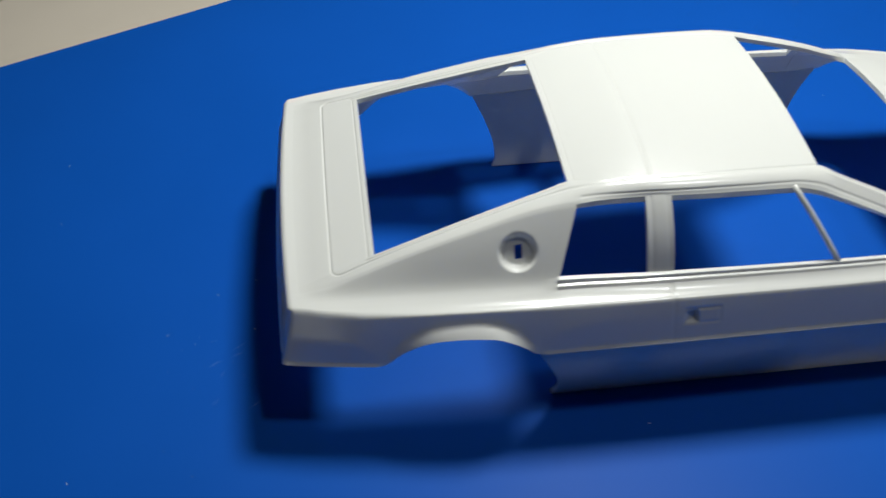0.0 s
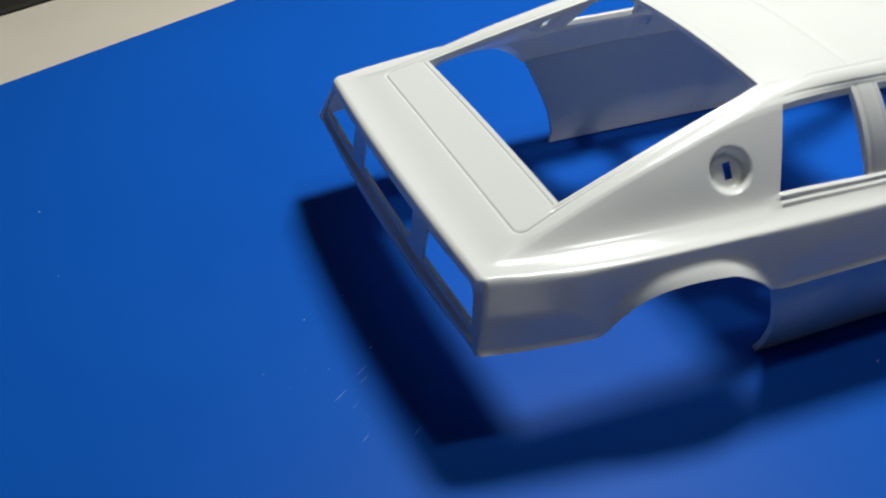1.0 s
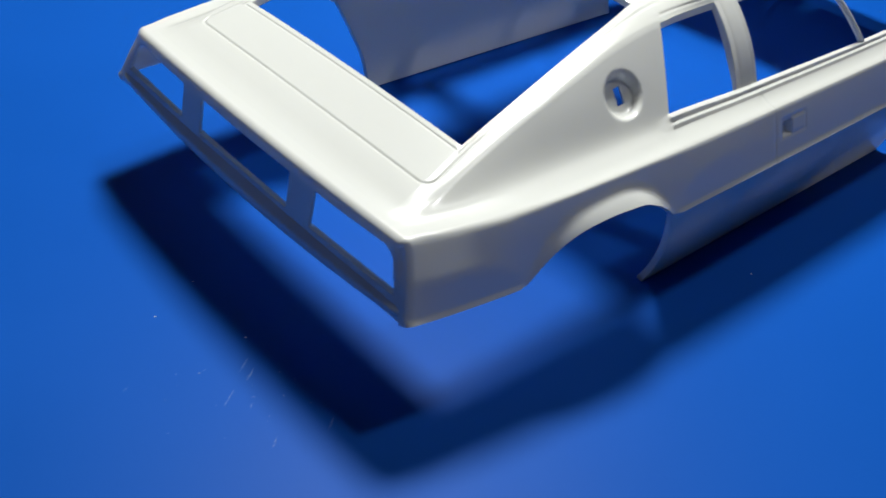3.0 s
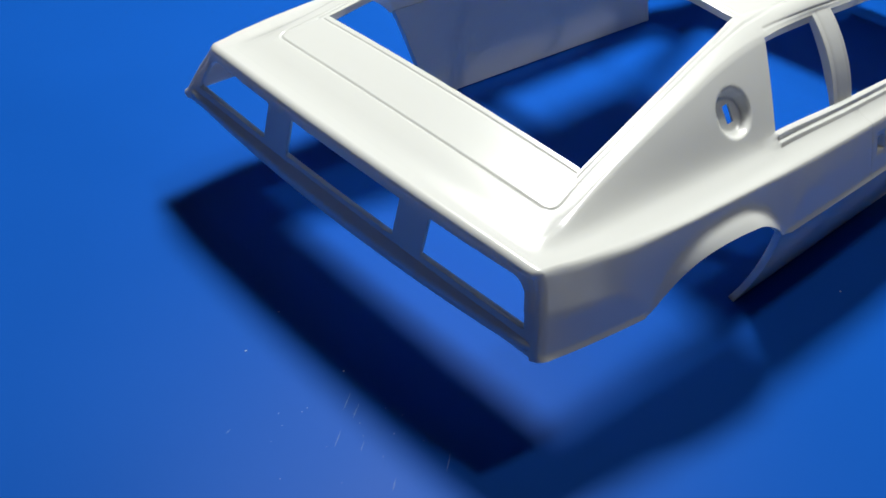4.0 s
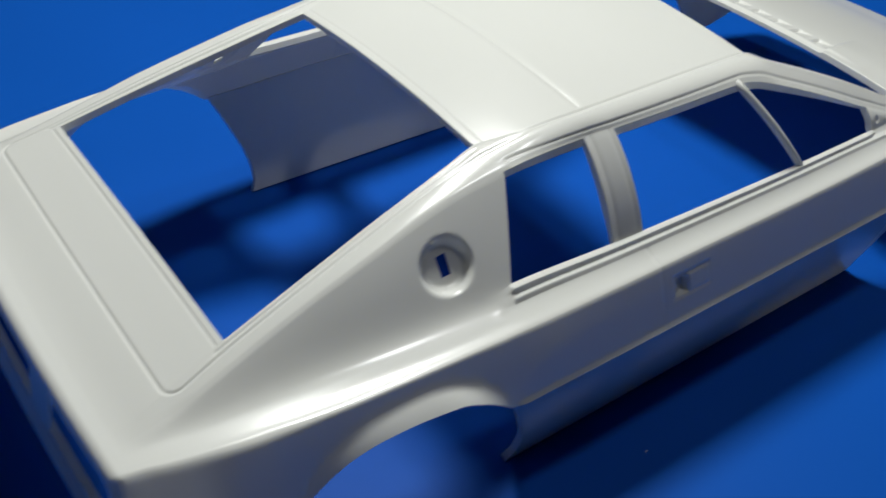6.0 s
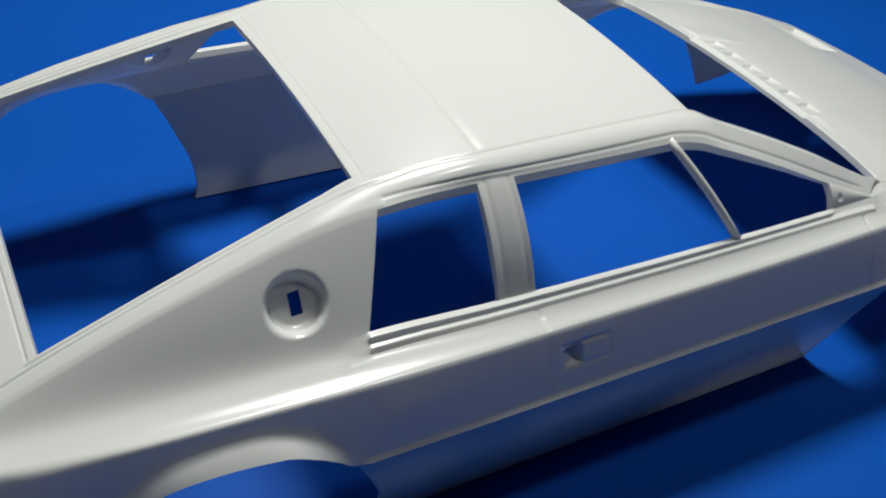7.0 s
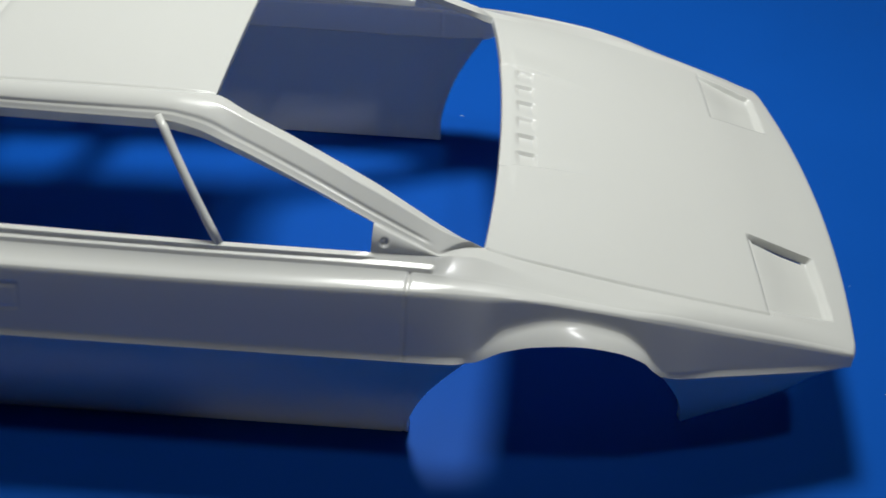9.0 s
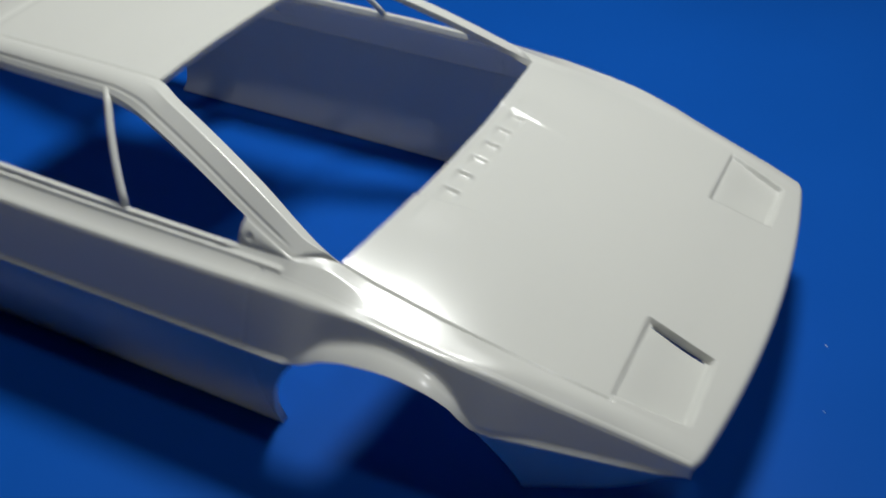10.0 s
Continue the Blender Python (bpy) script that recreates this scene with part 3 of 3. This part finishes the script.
groups, allfaces = {}, []
for i in range(NU - 1):
    for j in range(NR - 1):
        if hole[i, j]:
            continue
        reg = region(i, j)
        for left in (False, True):
            a, b, c, d = vid(i, j, left), vid(i + 1, j, left), vid(i + 1, j + 1, left), vid(i, j + 1, left)
            f = [a, b, c, d] if left else [d, c, b, a]
            allfaces.append(f)
            one = reg in ("roof", "bonnet", "rear_deck", "boot_lid")
            groups.setdefault((reg, None if one else left), []).append(f)
NOR = vertex_normals(P, allfaces)
mid = NOR[np.arange(NU) * NR + START[1] // 2].mean(axis=0)
if mid[2] < 0:
    NOR = -NOR
    groups = {k: [f[::-1] for f in v] for k, v in groups.items()}
EDGE = edges_of(allfaces)
# the tail panel closes the rear edge, so no wall stands there
for j in range(NR - 1):
    for left in (False, True):
        a, b = vid(0, j, left), vid(0, j + 1, left)
        EDGE[(min(a, b), max(a, b))] = 2
LABELS = {"roof": "flat white roof with one engraved line across", "bonnet": "sloping white bonnet with two sunken headlamp pods", "rear_deck": "flat white tail deck with an engraved lid line",
          "roof_rail": "rounded white gutter rail beside the roof", "windscreen_pillar": "slanted white windscreen pillar", "front_wing": "white front wing with a flared wheel arch",
          "door_pillar": "narrow white pillar between two side windows", "mirror_corner": "small white triangular corner plate", "quarter_panel": "white rear quarter with a round filler dish",
          "door": "white door skin", "boot_lid": "flat white lid with a rounded engraved outline", "headlamp_pod": "sunken square headlamp lid with a slot", "window_surround": "thin white frame over the side windows",
          "window_lip": "narrow white strip beside the rear window", "filler_dish": "round white filler dish with a square hole", "window_ledge": "two stepped white ledges under the side windows",
          "door_handle": "small white handle flap with a pit", "wheel_arch_flare": "flared white lip over the front wheel arch", "wheel_arch_flare_rear": "flared white lip over the rear wheel arch"}
HOLDER = {"headlamp_pod": ("bonnet", None), "filler_dish": "quarter_panel", "door_handle": "door", "wheel_arch_flare": "front_wing", "wheel_arch_flare_rear": "quarter_panel", "mirror_corner": "windscreen_pillar"}
made = {}
for (reg, left), faces in sorted(groups.items(), key=lambda kv: kv[0][0] in HOLDER):
    holder = HOLDER.get(reg)
    holder = car if holder is None else made[holder if isinstance(holder, tuple) else (holder, left)]
    made[(reg, left)] = shell(reg.replace("_rear", "") if "flare" in reg else reg, faces, P, NOR, holder, LABELS[reg], EDGE, inner=P_IN)


def patch(name, grid, label, thick=THICK, skip=None, sealed=False):
    """A part from a grid of places (mm)."""
    a, b = grid.shape[:2]
    pts = grid.reshape(-1, 3)
    faces = []
    for i in range(a - 1):
        for j in range(b - 1):
            if skip is not None and skip[i, j]:
                continue
            f = [i * b + j, (i + 1) * b + j, (i + 1) * b + j + 1, i * b + j + 1]
            faces.append(f)
    nor_ = vertex_normals(pts, faces)
    if (nor_ * (pts - np.array([83.0, 0.0, 20.0]))).sum() < 0:
        faces = [f[::-1] for f in faces]
    count = edges_of(faces)
    if sealed:
        for key in count:
            if all(v % b in (0, b - 1) or v // b in (0, a - 1) for v in key):
                count[key] = 2
    return shell(name, faces, pts, vertex_normals(pts, faces), car, label, count, thick)


# sills below the crease, between the wheel arches
us = np.array([u for u in U if 44.0 - 1e-6 <= u <= 121.9 + 1e-6])
ky, kz = curve([(a, b) for a, b, c in K7], us), curve([(a, c) for a, b, c in K7], us)
for side in (-1, 1):
    rows_ = []
    for j in range(21):
        t = j / 20
        z = kz * (1 - t)
        y = (ky - 0.28) * (1 - t) + 33.3 * t + 0.35 * 4 * t * (1 - t)
        xr = curve([(0, 48.2), (2, 49.0), (4.5, 48.8), (10.5, 46.8), (16.5, 44.0)], kz[0] * (1 - t))
        xf = curve([(0, 115.4), (2.5, 115.3), (5, 115.8), (9, 117.0), (13, 119.0), (17.4, 121.9)], kz[-1] * (1 - t))
        x = xr + (us - 44.0) / 77.9 * (xf - xr)
        y = y - np.clip(1 - np.abs(x - 114.9) / 0.3, 0, 1) * 0.15
        rows_.append(np.stack([x, side * y, z], 1))
    patch("side_sill", np.stack(rows_, 1), "white sill tucked in below the crease")

# valance under the nose, from wheel arch round the front
w = np.linspace(0, 1, 41)
su = 142.8 + (164.1 - 142.8) * w
sx = su + 0.8 * smooth(146, 165.1, su)
edge = [(x, 0.3 - float(curve([(a, b) for a, b, c in K7], u_)), float(curve([(a, c) for a, b, c in K7], u_)) - 0.1) for x, u_ in zip(sx, su)]
front = [(165.5 + 2.5 * (1 - (y / 30.15) ** 2) - 0.9 * max(0.0, (abs(y) - 27.9) / 2.5) ** 2, y, 12.75 + 0.2 * abs(y / 30.15) ** 8) for y in np.linspace(-30.15, 30.15, 61)[1:-1]]
loop = edge + front + [(x, -y, z) for x, y, z in reversed(edge)]
loop = np.array(loop)
low = []
for x, y, z in loop:
    a = smooth(142.8, 165.0, x)
    lx = 147.7 + (x - 142.8) * (163.6 - 147.7) / 23.2 if x < 166 else 163.6 + (x - 166.0) * 0.9
    lz = float(curve([(147.7, 3.4), (153.7, 5.3), (159.6, 7.9), (163.6, 10.3), (166.0, 11.0)], lx))
    low.append((lx, y * (1 - 0.125 + 0.06 * a), lz))
low = np.array(low)
val = np.stack([loop * (1 - t) + low * t + np.array([0, 0, -0.5 * 4 * t * (1 - t) * 0.4]) for t in np.linspace(0, 1, 11)], 1)
for k_, t in enumerate(np.linspace(0, 1, 11)):
    val[:, k_, 0] += 0.9 * 4 * t * (1 - t) * (1 - smooth(142.8, 154, loop[:, 0]))
patch("front_valance", val, "white lower nose panel below the sharp nose edge")

# tail panel: fills the outline of the tail, with three openings
CORN = START[5] + 5
ring = G[0] + np.array([0.02, 0, 0])
n_a, n_b = 181, 41
aa, bb = np.linspace(-1, 1, n_a), np.linspace(0, 1, n_b)


def along(seq, t):
    s_ = np.concatenate([[0], np.cumsum(np.linalg.norm(np.diff(seq, axis=0), axis=1))])
    return np.stack([np.interp(t * s_[-1], s_, seq[:, i]) for i in range(3)], 1)


top_half, flank = ring[:CORN + 1], ring[CORN:][::-1]
t_top = along(top_half, np.abs(aa)) * np.stack([0 * aa + 1, np.sign(aa), 0 * aa + 1], 1)
b_end = flank[0]
y_in = 0.93 * top_half[-1][1]
t_bot = np.stack([1.9 + (b_end[0] - 1.9) * aa ** 2, np.sign(aa) * np.interp(np.abs(aa), [0, 0.93, 1], [0, y_in, b_end[1]]), b_end[2] + 0 * aa], 1)
t_side = along(flank, bb)
net = np.zeros((n_a, n_b, 3))
for i, a in enumerate(aa):
    side_ = t_side * np.array([1, np.sign(a) if a else 1, 1])
    k_ = 0 if a < 0 else -1
    for j, b in enumerate(bb):
        # straight from foot to top edge, bent only beside the flanks
        net[i, j] = (1 - b) * t_bot[i] + b * t_top[i] + abs(a) ** 9 * (side_[j] - (1 - b) * t_bot[k_] - b * t_top[k_])
OPEN = ((0.0, 10.2, 0.25, 0.25), (22.75, 7.9, 0.3, 1.6))  # middle, half width, inner and outer corner radius
Z_LO, Z_HI = 17.25, 22.25


def inside_opening(y, z):
    """Signed distance to the nearest opening, negative inside."""
    best = np.full(np.shape(y), 9.0)
    for c, h, r_in, r_out in OPEN:
        dy, dz = np.abs(y) - c if c else np.abs(y), z - (Z_LO + Z_HI) / 2
        h_ = h - np.where(dy > 0, 0.40 * (z - Z_LO), 0) if c else h
        r = np.where((dy > 0) & (dz > 0), r_out, r_in)
        qx, qz = np.abs(dy) - h_ + r, np.abs(dz) - (Z_HI - Z_LO) / 2 + r
        d = np.hypot(np.maximum(qx, 0), np.maximum(qz, 0)) + np.minimum(np.maximum(qx, qz), 0) - r
        best = np.minimum(best, d)
    return best


# draw the rim of each opening onto its true outline
mid_y, mid_z = (net[:-1, :-1, 1] + net[1:, 1:, 1]) / 2, (net[:-1, :-1, 2] + net[1:, 1:, 2]) / 2
gap = inside_opening(mid_y, mid_z) < 0
full = np.zeros((n_a, n_b, 2), bool)
for di in (0, 1):
    for dj in (0, 1):
        full[di:n_a - 1 + di, dj:n_b - 1 + dj, 0] |= gap
        full[di:n_a - 1 + di, dj:n_b - 1 + dj, 1] |= ~gap
rim = full[:, :, 0] & full[:, :, 1]
for turn in range(4):
    y, z = net[:, :, 1], net[:, :, 2]
    d0, e = inside_opening(y, z), 0.01
    gy_, gz_ = (inside_opening(y + e, z) - d0) / e, (inside_opening(y, z + e) - d0) / e
    net[:, :, 1] -= np.where(rim, d0 * gy_, 0)
    net[:, :, 2] -= np.where(rim, d0 * gz_, 0)
patch("tail_panel", net, "white tail panel with three lamp openings", thick=0.45, skip=gap, sealed=True)
lip = []
prof = [(1.6, 17.25, 0), (1.15, 17.25, 0), (0.95, 17.1, 0.05), (0.2, 16.3, 0.5), (0.05, 16.1, 0.6), (0.0, 15.85, 0.7), (0.02, 15.55, 1), (0.25, 15.3, 1), (1.2, 15.25, 1)]
for y in np.linspace(-32.7, 32.7, 85):
    dip = 1.3 * (1 - (y / 34.0) ** 2)
    lip.append([(1.35 + 0.95 * (y / 34.0) ** 2 + 0.6 * max(0.0, (abs(y) - 30.8) / 2.0) ** 2 + dx, y, z - dip * k) for dx, z, k in prof])
patch("tail_lip", np.array(lip), "white ledge along the foot of the tail panel", thick=0.5)


for left in (False, True):
    sgn = 1 if left else -1
    part("quarterlight_strut", bar_bm([(87.9 + (94.8 - 87.9) * t, sgn * (24.5 + (31.9 - 24.5) * t + 0.5 * 4 * t * (1 - t)), 36.1 + (26.0 - 36.1) * t + 0.3 * 4 * t * (1 - t)) for t in np.linspace(-0.04, 1, 9)], 0.5, taper=1.0), PLASTIC, car, "thin slanted white rod across the door window")

# black tray beyond the mat
tray = part("black_tray", box_bm(-0.30, 0.10, 0.0, 0.10, -0.002, 0.012, 0.002), BLACK)
tagged(tray, "black plastic tray lying on the table behind the mat", "tray")
tray.matrix_world = pose(-0.045, 0.1425, 0.0, 0, 0, 25)

# dust and crumbs on the mat
rng = random.Random(7)
specks = bmesh.new()
for n in range(46):
    px_, py_ = rng.uniform(-60, 190), rng.uniform(-95, 60)
    if -2 < px_ < 168 and abs(py_) < 40:
        continue
    size = rng.choice((0.10, 0.12, 0.16, 0.22)) * rng.uniform(0.7, 1.2)
    turn = rng.uniform(0, 3.1)
    ring_ = [specks.verts.new(((px_ + size * math.cos(turn + k * 1.257) * rng.uniform(0.6, 1.5)) * MM, (py_ + size * math.sin(turn + k * 1.257) * rng.uniform(0.5, 1.0)) * MM, 0.00001)) for k in range(5)]
    tip = specks.verts.new((px_ * MM, py_ * MM, size * 0.6 * MM))
    for a, b in zip(ring_, ring_[1:] + ring_[:1]):
        specks.faces.new((a, b, tip))
    specks.faces.new(ring_[::-1])
# finer dust and short scuffs beside the tail
for n in range(26):
    px_, py_, turn = rng.gauss(-11, 5), rng.gauss(-22, 8), rng.uniform(0.3, 0.9)
    long_, wide_ = (rng.uniform(0.5, 1.6), 0.016) if n % 4 == 0 else (rng.uniform(0.035, 0.08), 0.035)
    ends = [(long_, 0), (0, wide_), (-long_, 0), (0, -wide_)]
    ring_ = [specks.verts.new(((px_ + x * math.cos(turn) - y * math.sin(turn)) * MM, (py_ + x * math.sin(turn) + y * math.cos(turn)) * MM, 0.00001)) for x, y in ends]
    tip = specks.verts.new((px_ * MM, py_ * MM, 0.00003))
    for a, b in zip(ring_, ring_[1:] + ring_[:1]):
        specks.faces.new((a, b, tip))
    specks.faces.new(ring_[::-1])
tagged(part("dust_specks", specks, PLASTIC), "tiny pale plastic crumbs scattered on the blue mat", "dust", kind="stuff")
